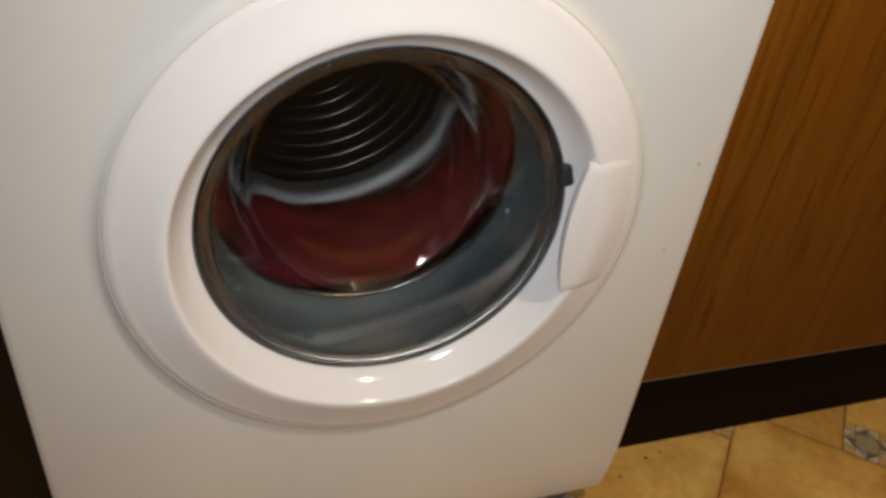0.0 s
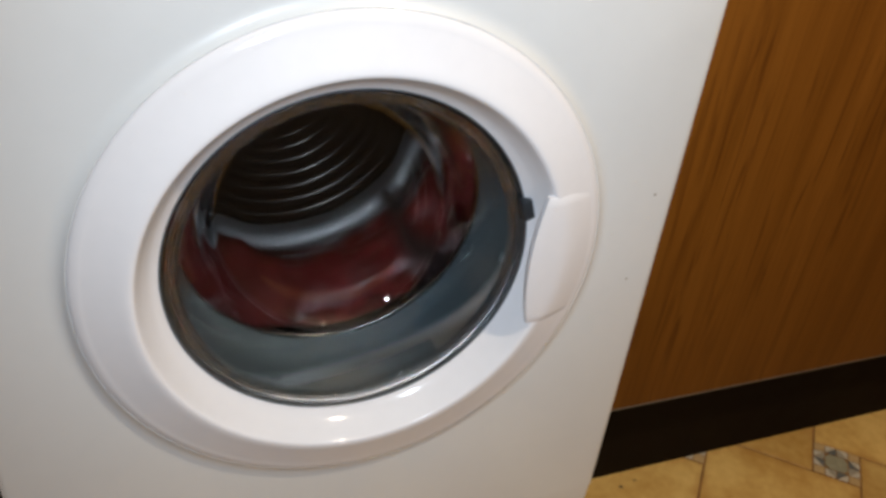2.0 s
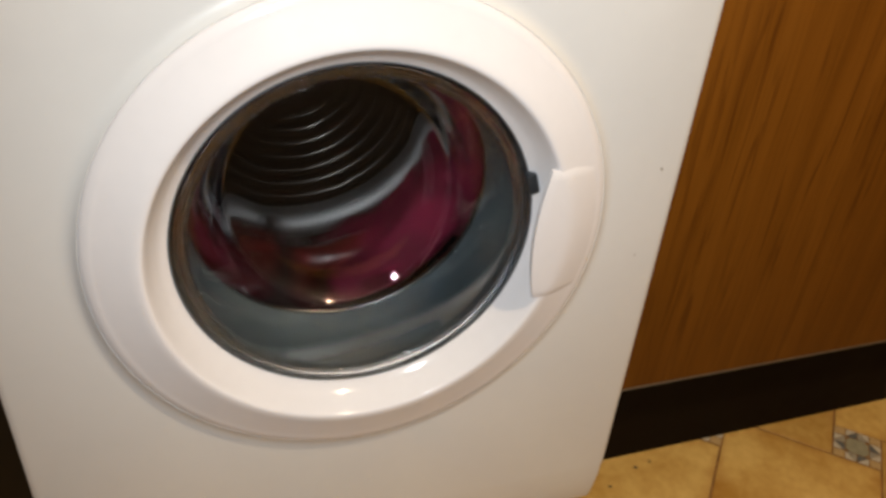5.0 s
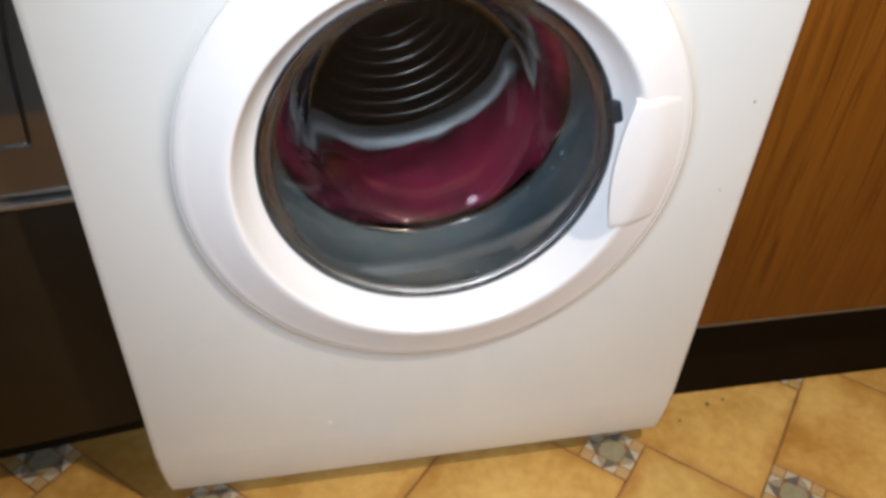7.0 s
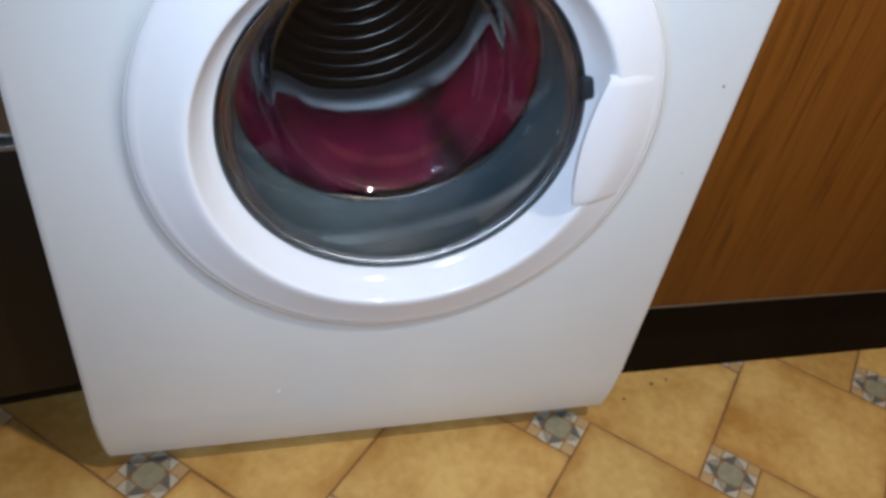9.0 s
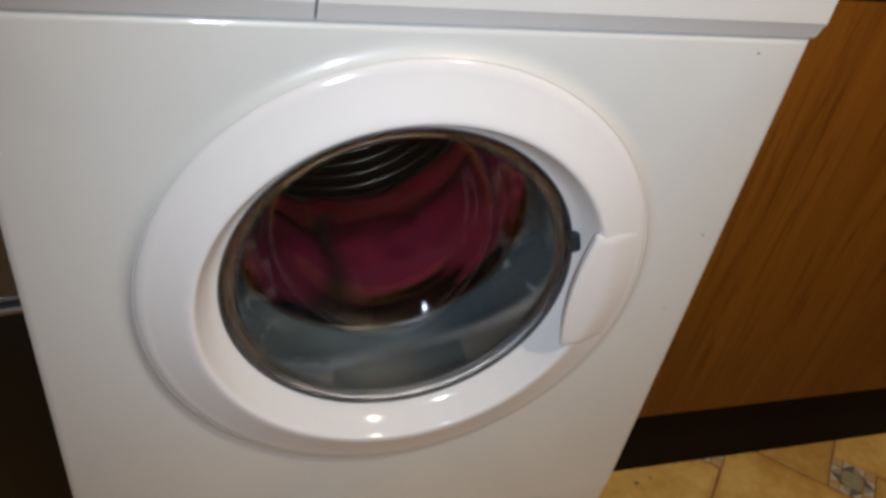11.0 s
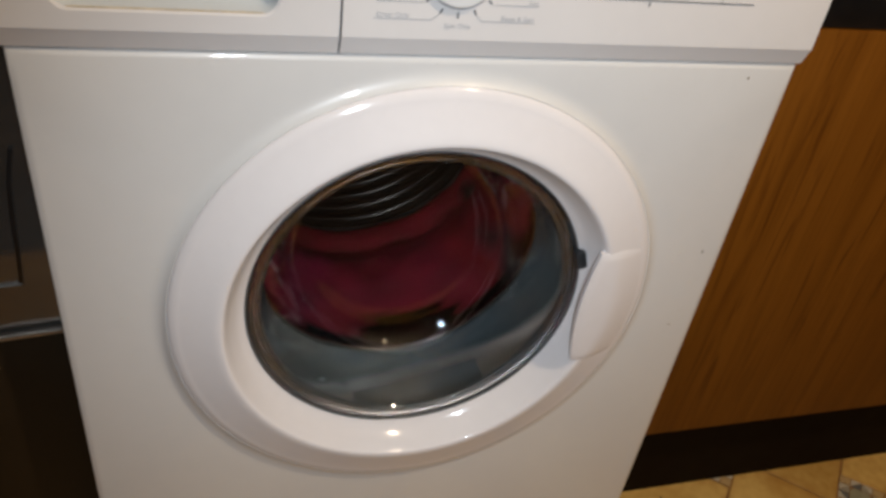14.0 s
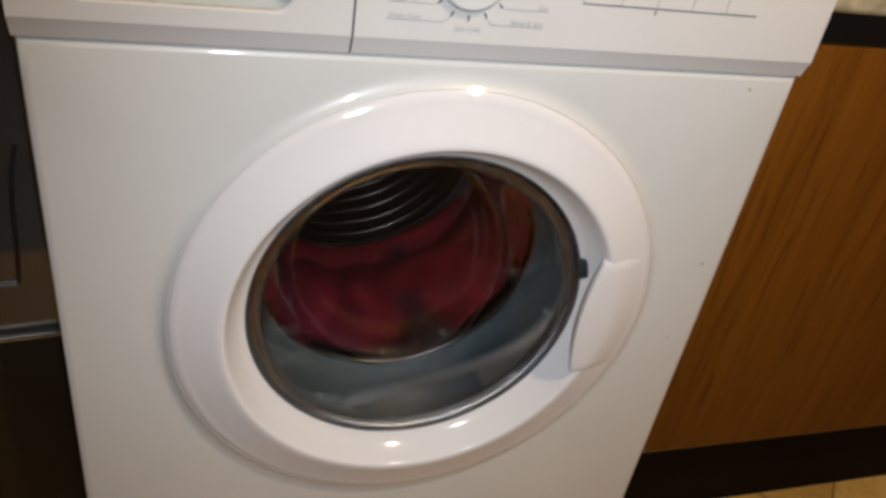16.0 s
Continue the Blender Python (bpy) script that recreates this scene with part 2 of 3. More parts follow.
def box(bm, lo, hi, bevel=0.0, segments=2):
    v = bmesh.ops.create_cube(bm, size=1)["verts"]
    size = [b - a for a, b in zip(lo, hi)]
    mid = [(a + b) / 2 for a, b in zip(lo, hi)]
    bmesh.ops.transform(bm, matrix=Matrix.Translation(mid) @ Matrix.Diagonal((*size, 1)), verts=v)
    if bevel:
        edges = {e for x in v for e in x.link_edges}
        bmesh.ops.bevel(bm, geom=list(edges), offset=bevel, segments=segments, affect="EDGES", profile=0.5)
    return bm


def boxed(lo, hi, bevel=0.0, segments=2):
    return box(bmesh.new(), lo, hi, bevel, segments)


def lathe(profile, segments=128, closed=False, start=0.0, end=360.0, cx=0.0, cz=0.0):
    """Turn (radius, y) pairs round the y axis through cx, cz. Angle 0 points down, 90 to +x."""
    bm = bmesh.new()
    full = abs(end - start) >= 360
    n = segments if full else segments + 1
    rings = []
    for i in range(n):
        a = radians(start + (end - start) * i / segments)
        rings.append([bm.verts.new((cx + r * math.sin(a), y, cz - r * math.cos(a))) for r, y in profile])
    k = len(profile)
    for i in range(segments):
        a, b = rings[i], rings[(i + 1) % n]
        for j in range(k if closed else k - 1):
            q = (j + 1) % k
            try:
                bm.faces.new((a[j], a[q], b[q], b[j]))
            except ValueError:
                pass
    if not full and closed:
        bm.faces.new(rings[0])
        bm.faces.new(rings[-1][::-1])
    bmesh.ops.remove_doubles(bm, verts=bm.verts, dist=1e-6)
    return bm


def spline(points, per=6):
    """A smooth row of points through those given."""
    p = [Vector(q) for q in points]
    out = []
    for i in range(len(p) - 1):
        a, b, c, d = p[max(i - 1, 0)], p[i], p[i + 1], p[min(i + 2, len(p) - 1)]
        for j in range(per):
            t = j / per
            out.append(0.5 * (2 * b + (c - a) * t + (2 * a - 5 * b + 4 * c - d) * t * t + (3 * b - a - 3 * c + d) * t ** 3))
    out.append(p[-1])
    return [tuple(q) for q in out]


def extrude_x(profile, x0, x1, cap=True):
    """A bar of the (y, z) outline from x0 to x1."""
    bm = bmesh.new()
    a = [bm.verts.new((x0, y, z)) for y, z in profile]
    b = [bm.verts.new((x1, y, z)) for y, z in profile]
    k = len(profile)
    for j in range(k):
        bm.faces.new((a[j], a[(j + 1) % k], b[(j + 1) % k], b[j]))
    if cap:
        bm.faces.new(a)
        bm.faces.new(b[::-1])
    return bm


def rounded_rect(x0, x1, z0, z1, r, n=8):
    pts = []
    for cx, cz, a0 in ((x1 - r, z0 + r, -90), (x1 - r, z1 - r, 0), (x0 + r, z1 - r, 90), (x0 + r, z0 + r, 180)):
        for i in range(n + 1):
            a = radians(a0 + 90 * i / n)
            pts.append((cx + r * math.cos(a), cz + r * math.sin(a)))
    return pts


def loops_mesh(loops, cap_last=False):
    """Faces between loops of points with equal counts."""
    bm = bmesh.new()
    rows = [[bm.verts.new(p) for p in loop] for loop in loops]
    for a, b in zip(rows, rows[1:]):
        k = len(a)
        for j in range(k):
            bm.faces.new((a[j], a[(j + 1) % k], b[(j + 1) % k], b[j]))
    if cap_last:
        bm.faces.new(rows[-1])
    return bm


def text_mesh(words, size, place):
    cu = bpy.data.curves.new("words", "FONT")
    cu.body, cu.size, cu.align_x, cu.align_y, cu.extrude = words, size, "CENTER", "CENTER", 0.0001
    cu.resolution_u = 3
    ob = new("words", cu)
    me = bpy.data.meshes.new_from_object(ob.evaluated_get(bpy.context.evaluated_depsgraph_get()))
    bpy.data.objects.remove(ob)
    me.transform(pose(*place, 90, 0, 0))
    bm = bmesh.new()
    bm.from_mesh(me)
    return bm


# ---- the room ----
X0, X1, Y0, Y1, TOP = -1.9, 2.1, -1.02, 0.66, 2.40


def room():
    floor = tagged(mesh_object("floor", boxed((X0, Y0, -0.10), (X1, Y1, -0.0014)), GROUT, 0),
                   "kitchen floor of ochre tiles with small patterned insets", "floor", kind="structure")
    sides = (("wall_back", (X0 - 0.1, Y1, -0.1), (X1 + 0.1, Y1 + 0.1, TOP)),
             ("wall_front", (X0 - 0.1, Y0 - 0.1, -0.1), (X1 + 0.1, Y0, TOP)),
             ("wall_left", (X0 - 0.1, Y0, -0.1), (X0, Y1, TOP)),
             ("wall_right", (X1, Y0, -0.1), (X1 + 0.1, Y1, TOP)))
    for name, lo, hi in sides:
        # the front wall is added out of view to darken what the glass reflects
        dark = name == "wall_front"
        tagged(mesh_object(name, boxed(lo, hi), DARK_WALL if dark else WALL, 0),
               "unseen dark brown wall, added to keep reflections in the door glass dark" if dark else "plain cream kitchen wall", "wall", kind="structure")
    tagged(mesh_object("ceiling", boxed((X0 - 0.1, Y0 - 0.1, TOP), (X1 + 0.1, Y1 + 0.1, TOP + 0.1)), CEILING, 0),
           "unseen kitchen ceiling, made dark brown to dim its reflection in the glass", "ceiling", kind="structure")
    return floor


def pendant(place, r, label):
    t = thing("pendant_light", (place[0], place[1], TOP), label, "pendant light")
    drop = TOP - place[2]
    up = lambda bm: bmesh.ops.rotate(bm, matrix=Matrix.Rotation(radians(90), 3, "X"), verts=bm.verts) and bm or bm
    part("rose", up(lathe([(0, 0), (0.045, 0), (0.045, -0.018), (0.036, -0.024), (0, -0.024)], 40)), CHROME, t)
    part("cord", up(lathe([(0.003, -0.02), (0.003, -drop + r + 0.05)], 12)), CHROME, t)
    part("holder", up(lathe([(0, -drop + r + 0.055), (0.018, -drop + r + 0.05), (0.022, -drop + r + 0.01), (0, -drop + r + 0.008)], 24)), CHROME, t)
    return t


FLOOR = room()
pendant(WARM_LAMP, 0.030, "chrome lamp holder hanging from the ceiling by its cord")

# ---- washing machine ----
W, HALF = 0.595, 0.2975
XC, ZC = 0.0, 0.4446
ZB, ZK, ZP, ZT = 0.036, 0.098, 0.6837, 0.845
LIP_Y = -0.0065


def washing_machine():
    t = thing("washing_machine", (0, 0, 0), "white front-loading washing machine, running, with a round glass door", "washing machine")

    # front sheet with the round opening, its long edges turned back
    n = 144
    hole, square = [], []
    for i in range(n):
        a = 2 * math.pi * (i + 0.5) / n
        c, s_ = math.cos(a), math.sin(a)
        hole.append((XC + 0.200 * c, ZC + 0.200 * s_))
        e = 0.0075
        x_hi, x_lo, z_hi, z_lo = HALF - e, -HALF + e, ZP - 0.006, ZK
        k = min(abs(((x_hi if c > 0 else x_lo) - XC) / c) if abs(c) > 1e-6 else 9,
                abs(((z_hi if s_ > 0 else z_lo) - ZC) / s_) if abs(s_) > 1e-6 else 9)
        square.append((XC + k * c, ZC + k * s_))
    corners = [(HALF - e, ZP - 0.006), (-HALF + e, ZP - 0.006), (-HALF + e, ZK), (HALF - e, ZK)]
    for cx, cz in corners:
        j = min(range(n), key=lambda i: (square[i][0] - cx) ** 2 + (square[i][1] - cz) ** 2)
        square[j] = (cx, cz)

    def grown(loop, dx, up, down, y):
        out = []
        for x, z in loop:
            x2 = x + dx if abs(x - (HALF - e)) < 1e-6 else x - dx if abs(x + HALF - e) < 1e-6 else x
            z2 = z + up if abs(z - (ZP - 0.006)) < 1e-6 else z - down if abs(z - ZK) < 1e-6 else z
            out.append((x2, y, z2))
        return out

    def flare(r, y):
        return [(XC + (x - XC) * r / 0.200, y, ZC + (z - ZC) * r / 0.200) for x, z in hole]

    swell = [flare(0.2185 + 0.015 * q / 10, -0.0050 * (1 - q / 10) ** 3) for q in range(11)]
    bm = loops_mesh([flare(0.200, 0.02), flare(0.200, 0.006), flare(0.2160, 0.0030), flare(0.2176, -0.0042)] + swell + [ grown(square, 0, 0, 0, 0.0),
                     grown(square, 0.003, 0.0032, 0, 0.0004), grown(square, 0.0058, 0.0050, 0, 0.0018),
                     grown(square, 0.0075, 0.006, 0, 0.0070), grown(square, 0.0075, 0.006, 0, 0.03)])
    part("front_sheet", bm, ENAMEL, t, smooth=40)

    # cabinet of side sheets, back and lid
    bm = bmesh.new()
    box(bm, (-HALF, 0.030, 0.032), (-HALF + 0.012, 0.55, 0.82))
    box(bm, (HALF - 0.012, 0.030, 0.032), (HALF, 0.55, 0.82))
    box(bm, (-HALF + 0.012, 0.538, 0.032), (HALF - 0.012, 0.55, 0.82))
    box(bm, (-HALF + 0.012, 0.030, 0.032), (HALF - 0.012, 0.538, 0.042))
    part("cabinet", bm, ENAMEL, t)
    part("lid", boxed((-HALF, -0.004, 0.82), (HALF, 0.56, 0.85), 0.004), PLASTIC, t)

    # kick strip, drawn in a little towards the floor
    levels = []
    for z, yf, h in ((ZK, 0.0001, HALF), (ZK - 0.02, 0.0003, HALF - 0.0003), (ZK - 0.04, 0.0012, HALF - 0.0022), (ZB + 0.010, 0.0026, HALF - 0.0030),
                     (ZB + 0.002, 0.0038, HALF - 0.0042), (ZB, 0.0062, HALF - 0.0060)):
        pts = [(-h, 0.03)]
        pts += [(-h + 0.0075 - 0.0075 * math.sin(radians(a)), yf + 0.0075 - 0.0075 * math.cos(radians(a))) for a in (90, 72, 54, 36, 18, 0)]
        pts += [(h - 0.0075 + 0.0075 * math.sin(radians(a)), yf + 0.0075 - 0.0075 * math.cos(radians(a))) for a in (0, 18, 36, 54, 72, 90)]
        pts += [(h, 0.03)]
        levels.append([(x, y, z) for x, y in pts])
    part("kick_strip", loops_mesh(levels, True), ENAMEL, t, smooth=40)
    foot = lathe([(0, 0), (0.018, 0), (0.02, 0.004), (0.02, 0.012), (0.008, 0.014), (0.008, 0.045)], 20)
    bmesh.ops.rotate(foot, matrix=Matrix.Rotation(radians(90), 3, "X"), verts=foot.verts)
    first = part("foot", foot, DARK_RUBBER, t)
    first.location = (-0.25, 0.07, 0.0)
    for x, y in ((0.25, 0.07), (-0.25, 0.48), (0.25, 0.48)):
        o = new("foot", first.data)
        o.parent, o.location = t, (x, y, 0.0)

    # small chips and dirt specks on the front
    for x, z, r, m in ((0.2534, 0.6708, 0.0013, SPECK), (0.2747, 0.4922, 0.0014, SPECK), (0.2680, 0.40, 0.0010, SPECK), (-0.1099, 0.127, 0.0026, GLOSS_CHIP)):
        bm = lathe([(0, -0.0006), (r * 0.7, -0.0005), (r, 0.0003)], 10, cx=x, cz=z)
        part("chip", bm, m, t)
    return t


MACHINE = washing_machine()


def fascia(t):
    seam = -0.0868
    # profile in y, z: bevelled lower lip, upright face, top
    prof = [(0.004, ZP + 0.0006), (-0.0005, ZP + 0.001), (LIP_Y + 0.0014, ZP + 0.0122), (LIP_Y, ZP + 0.0148), (LIP_Y, 0.79), (LIP_Y + 0.002, 0.80),
            (-0.002, 0.8195), (0.03, 0.8195), (0.03, ZP + 0.0006)]
    bm = extrude_x(prof, seam + 0.0009, HALF + 0.0005)
    panel = part("control_panel", bm, FASCIA, t, smooth=25)

    # drawer front with a moulded grip pocket
    x0, x1, z0, z1 = -0.2655, -0.1265, 0.7105, 0.783
    n = 8
    hole = rounded_rect(x0, x1, z0, z1, 0.012, n)
    L, R_, B_, T_ = -HALF - 0.0005, seam - 0.0009, ZP + 0.0148, 0.79
    outer = []
    for (x, z), q in zip(hole, range(len(hole))):
        corner, i = divmod(q, n + 1)
        f = i / n
        if corner == 0:
            outer.append((x1 + (R_ - x1) * min(1, 2 * f), B_ + (z0 + 0.012 - B_) * max(0, 2 * f - 1)))
        elif corner == 1:
            outer.append((R_ + (x1 - R_) * max(0, 2 * f - 1), z1 - 0.012 + (T_ - z1 + 0.012) * min(1, 2 * f)))
        elif corner == 2:
            outer.append((x0 + (L - x0) * min(1, 2 * f), T_ + (z1 - 0.012 - T_) * max(0, 2 * f - 1)))
        else:
            outer.append((L + (x0 - L) * max(0, 2 * f - 1), z0 + 0.012 + (B_ - z0 - 0.012) * min(1, 2 * f)))
    inset = lambda d, y: [(x0 + (x - x0) * (x1 - x0 - 2 * d) / (x1 - x0) + d, y, z0 + (z - z0) * (z1 - z0 - 2 * d) / (z1 - z0) + d) for x, z in hole]
    bm = loops_mesh([[(x, LIP_Y, z) for x, z in outer], inset(0, LIP_Y), inset(0.0015, LIP_Y + 0.0012)])
    for low in (((0.004, ZP + 0.0006), (-0.0005, ZP + 0.001), (LIP_Y + 0.0014, ZP + 0.0122), (LIP_Y, ZP + 0.0148)),
                ((LIP_Y, 0.79), (LIP_Y + 0.002, 0.80), (-0.002, 0.8195), (0.03, 0.8195))):
        a = [bm.verts.new((L, y, z)) for y, z in low]
        b = [bm.verts.new((R_, y, z)) for y, z in low]
        for j in range(len(low) - 1):
            bm.faces.new((a[j], a[j + 1], b[j + 1], b[j]))
    for x in (L, R_):
        bm.faces.new([bm.verts.new((x, y, z)) for y, z in prof])
    drawer = part("detergent_drawer", bm, FASCIA, t, "white drawer front with a recessed grip", smooth=25)
    part("grip_pocket", loops_mesh([inset(0.0015, LIP_Y + 0.0012), inset(0.004, LIP_Y + 0.008), inset(0.007, LIP_Y + 0.011), inset(0.011, LIP_Y + 0.012)], True), POCKET, drawer, smooth=50)
    part("grime_line", boxed((x0 + 0.010, LIP_Y + 0.0012, z0 + 0.0014), (x1 - 0.008, LIP_Y + 0.0030, z0 + 0.0022)), GRIME, drawer, "brownish limescale line", smooth=0)
    part("panel_backing", boxed((seam - 0.004, 0.004, ZP + 0.004), (seam + 0.004, 0.02, 0.812)), DARK_INK, t, smooth=0)

    # dial
    cx, cz, y = -0.006, 0.7465, LIP_Y
    part("dial_collar", lathe([(0.0260, y - 0.0002), (0.0259, y - 0.0012), (0.0250, y - 0.0016), (0.0246, y + 0.001)], 64, cx=cx, cz=cz), INK, panel)
    dial = part("dial", lathe([(0.0244, y - 0.0004), (0.0241, y - 0.0030), (0.0230, y - 0.0042), (0.012, y - 0.0046), (0, y - 0.0046)], 64, cx=cx, cz=cz), DIAL_WHITE, panel, "round white selector dial")
    part("pointer", boxed((cx - 0.0008, y - 0.0050, cz + 0.010), (cx + 0.0008, y - 0.0043, cz + 0.021)), DARK_INK, dial, smooth=0)
    f = y - 0.0003
    for k in range(-7, 8):
        a = radians(24.0 * k)
        bm = boxed((-0.00065, f - 0.0002, -0.0021), (0.00065, f + 0.0002, 0.0021))
        bmesh.ops.transform(bm, matrix=Matrix.Translation((cx + 0.0302 * math.sin(a), 0, cz - 0.0302 * math.cos(a))) @ Matrix.Rotation(a, 4, "Y").inverted(), verts=bm.verts)
        part("dial_mark", bm, DARK_INK, panel, smooth=0)
    for words, x, z in (("Drain Only", -0.0520, 0.7152), ("Spin Only", -0.0055, 0.7086), ("Rinse & Spin", 0.0385, 0.7150), ("Eco", 0.0490, 0.7268)):
        part("lettering", text_mesh(words, 0.0050, (x, f, z)), INK, panel, smooth=0)
    for x, z, w in ((-0.0575, 0.7268, 0.011), (-0.060, 0.7388, 0.016), (0.0470, 0.7392, 0.019)):
        part("lettering", boxed((x - w / 2, f - 0.0001, z - 0.0012), (x + w / 2, f + 0.0002, z + 0.0012)), INK, panel, smooth=0)

    def rule(x0, z0, x1, z1, m=INK, w=0.00035):
        d = Vector((x1 - x0, 0, z1 - z0))
        a = math.atan2(d.z, d.x)
        bm = boxed((0, f - 0.0001, -w), (d.length, f + 0.0002, w))
        bmesh.ops.transform(bm, matrix=Matrix.Translation((x0, 0, z0)) @ Matrix.Rotation(-a, 4, "Y"), verts=bm.verts)
        part("rule", bm, m, panel, smooth=0)

    rule(-0.0650, 0.7126, -0.0250, 0.7126)
    rule(-0.0250, 0.7126, -0.0195, 0.7165)
    rule(0.0120, 0.7126, 0.0520, 0.7126)
    rule(0.0120, 0.7126, 0.0077, 0.7163)
    rule(0.0200, 0.7246, 0.0530, 0.7246)
    rule(-0.0640, 0.7246, -0.0310, 0.7246)
    rule(0.0789, 0.7326, 0.2285, 0.7328, DARK_INK, 0.0005)
    for x in (0.0789, 0.1100, 0.1400, 0.1700, 0.2000):
        rule(x, 0.7328, x, 0.7450, INK, 0.0003)
    bm = bmesh.new()
    bm.faces.new([bm.verts.new(p) for p in ((0.1384, f, 0.7310), (0.1408, f, 0.7310), (0.1396, f, 0.7272))])
    part("marker", bm, DARK_INK, panel, smooth=0)
    display = part("display", boxed((0.0997, LIP_Y - 0.0010, 0.7484), (0.2300, LIP_Y + 0.002, 0.7790), 0.0008), DISPLAY, panel, "dark display window")
    for i in range(7):
        x = 0.108 + i * 0.0168
        part("legend", boxed((x, LIP_Y - 0.0013, 0.7505), (x + 0.009, LIP_Y - 0.0008, 0.7520)), LEGEND, display, smooth=0)


fascia(MACHINE)


def door(t):
    # white ring: outer edge, crest, and the slope down to the glass
    crest = spline([(0.2177, 0.0000), (0.2176, -0.0045), (0.2164, -0.0063), (0.2138, -0.0078), (0.2105, -0.0090), (0.2060, -0.0101), (0.1900, -0.0150), (0.1800, -0.0182),
                    (0.1748, -0.0185), (0.1722, -0.0152), (0.1682, -0.0062), (0.1622, 0.0040), (0.1553, 0.0108)], 4)
    prof = crest + [(0.1553, 0.018), (0.1900, 0.018), (0.2150, 0.0035)]
    ring = part("door_ring", lathe(prof, 144, closed=True, cx=XC, cz=ZC), PLASTIC, t, "white moulded plastic door ring", smooth=45)

    # handle: a bulged flap between two seams, reaching in over the glass edge
    bm = bmesh.new()
    nz, nq = 28, 12
    grid = []
    for i in range(nz + 1):
        u = i / nz * 2 - 1
        row = []
        for j in range(nq + 1):
            q = j / nq
            xin, zin = 0.1548 - 0.0085 * (1 - u * u), 0.0652 * u
            a = radians(17.6 * u)
            xo, zo = 0.2188 * math.cos(a), 0.2188 * math.sin(a)
            x, z = xin + (xo - xin) * q, zin + (zo - zin) * q
            r = math.hypot(x, z)
            base = np.interp(r, [0.15, 0.1748, 0.180, 0.19, 0.206, 0.2172, 0.2194], [-0.0195, -0.0195, -0.0192, -0.0160, -0.0098, -0.0052, -0.0028])
            edge = min(1.0, (1 - abs(u)) / 0.04, (q + 0.02) / 0.06)
            row.append((XC + x, base - 0.0016 * (1 - q) * (1 - u * u) - 0.0006 + 0.0016 * (1 - edge), ZC + z))
        grid.append(row)
    top = [[bm.verts.new(p) for p in row] for row in grid]
    low = [[bm.verts.new((p[0], p[1] + 0.0046 * (1 - 0.6 * j / nq), p[2])) for j, p in enumerate(row)] for row in grid]
    for i in range(nz):
        for j in range(nq):
            bm.faces.new((top[i][j], top[i + 1][j], top[i + 1][j + 1], top[i][j + 1]))
            bm.faces.new((low[i][j], low[i][j + 1], low[i + 1][j + 1], low[i + 1][j]))
    rim = [(i, 0) for i in range(nz)] + [(nz, j) for j in range(nq)] + [(i, nq) for i in range(nz, 0, -1)] + [(0, j) for j in range(nq, 0, -1)]
    for (a, b), (c, d_) in zip(rim, rim[1:] + rim[:1]):
        bm.faces.new((top[a][b], low[a][b], low[c][d_], top[c][d_]))
    part("door_handle", bm, PLASTIC, ring, "white moulded door handle", smooth=45)
    for z, tall, x0, x1 in ((0.044, 0.0115, 0.1440, 0.1540),):
        bm = boxed((x0, 0.002, ZC + z - tall), (x1, 0.013, ZC + z + tall * 0.7), 0.002)
        bmesh.ops.rotate(bm, cent=(0.15, 0, ZC + z), matrix=Matrix.Rotation(radians(-17 if z > 0 else 15), 3, "Y"), verts=bm.verts)
        part("latch_tongue", bm, DARK_RUBBER, ring, "dark grey latch piece")

    # rubber bead, bowl and its clamp
    part("glass_bead", lathe(spline([(0.1558, 0.0112), (0.1554, 0.0096), (0.1547, 0.0094), (0.1540, 0.0108), (0.1540, 0.0120)], 3), 144, cx=XC, cz=ZC), BEAD, ring)
    front = [(0.1548, 0.0125, 0.0, -1.0)]
    arc = lambda k, a0, a1, n=10: [a0 + (a1 - a0) * q / n for q in range(n + 1)]
    R1, R2, tilt = 0.013, 0.032, 61
    # fine moulded steps run round the flange
    for a in arc(0, 0, tilt, 36):
        nr, ny = -math.sin(radians(a)), -math.cos(radians(a))
        step = 0.0002 * math.sin(radians(a) * 22) * min(1.0, (tilt - a) / 12)
        front.append((0.1515 + (R1 + step) * nr, 0.0125 + R1 + (R1 + step) * ny, nr, ny))
    r_, y_, nr, ny = front[-1]
    step = 0.043
    r_, y_ = r_ + ny * step, y_ - nr * step
    cr, cy = r_ + R2 * nr, y_ + R2 * ny
    for a in arc(0, tilt, 4):
        nr, ny = -math.sin(radians(a)), -math.cos(radians(a))
        front.append((cr - R2 * nr, cy - R2 * ny, nr, ny))
    r_, y_ = front[-1][:2]
    front += [(r_ * (1 - q / 24), y_ + 0.0020 * (q / 24), 0.0, -1.0) for q in range(1, 25)]
    outer = [(r, y) for r, y, _, _ in front]
    # the moulding is thicker round the corner of its end
    wall_at = lambda r: 0.0045 + 0.0024 * math.exp(-((r - 0.106) / 0.017) ** 2)
    inner = [(r - wall_at(r) * a, y - wall_at(r) * b) if r > 0 else (0.0, y - 0.0045 * b) for r, y, a, b in reversed(front)]
    bm = lathe(outer + inner, 216, closed=True, cx=XC, cz=ZC)
    for v in bm.verts:
        w = min(1.0, max(0.0, (0.134 - math.hypot(v.co.x - XC, v.co.z - ZC)) / 0.026))
        w = w * w * (3 - 2 * w)
        v.co.y += 0.22 * (v.co.z - ZC + 0.150) * w
    # the drawn side of the bowl is glossier than its pressed end and flange
    for f in bm.faces:
        c = f.calc_center_median()
        f.material_index = 1 if 0.113 < math.hypot(c.x - XC, c.z - ZC) < 0.141 else 0
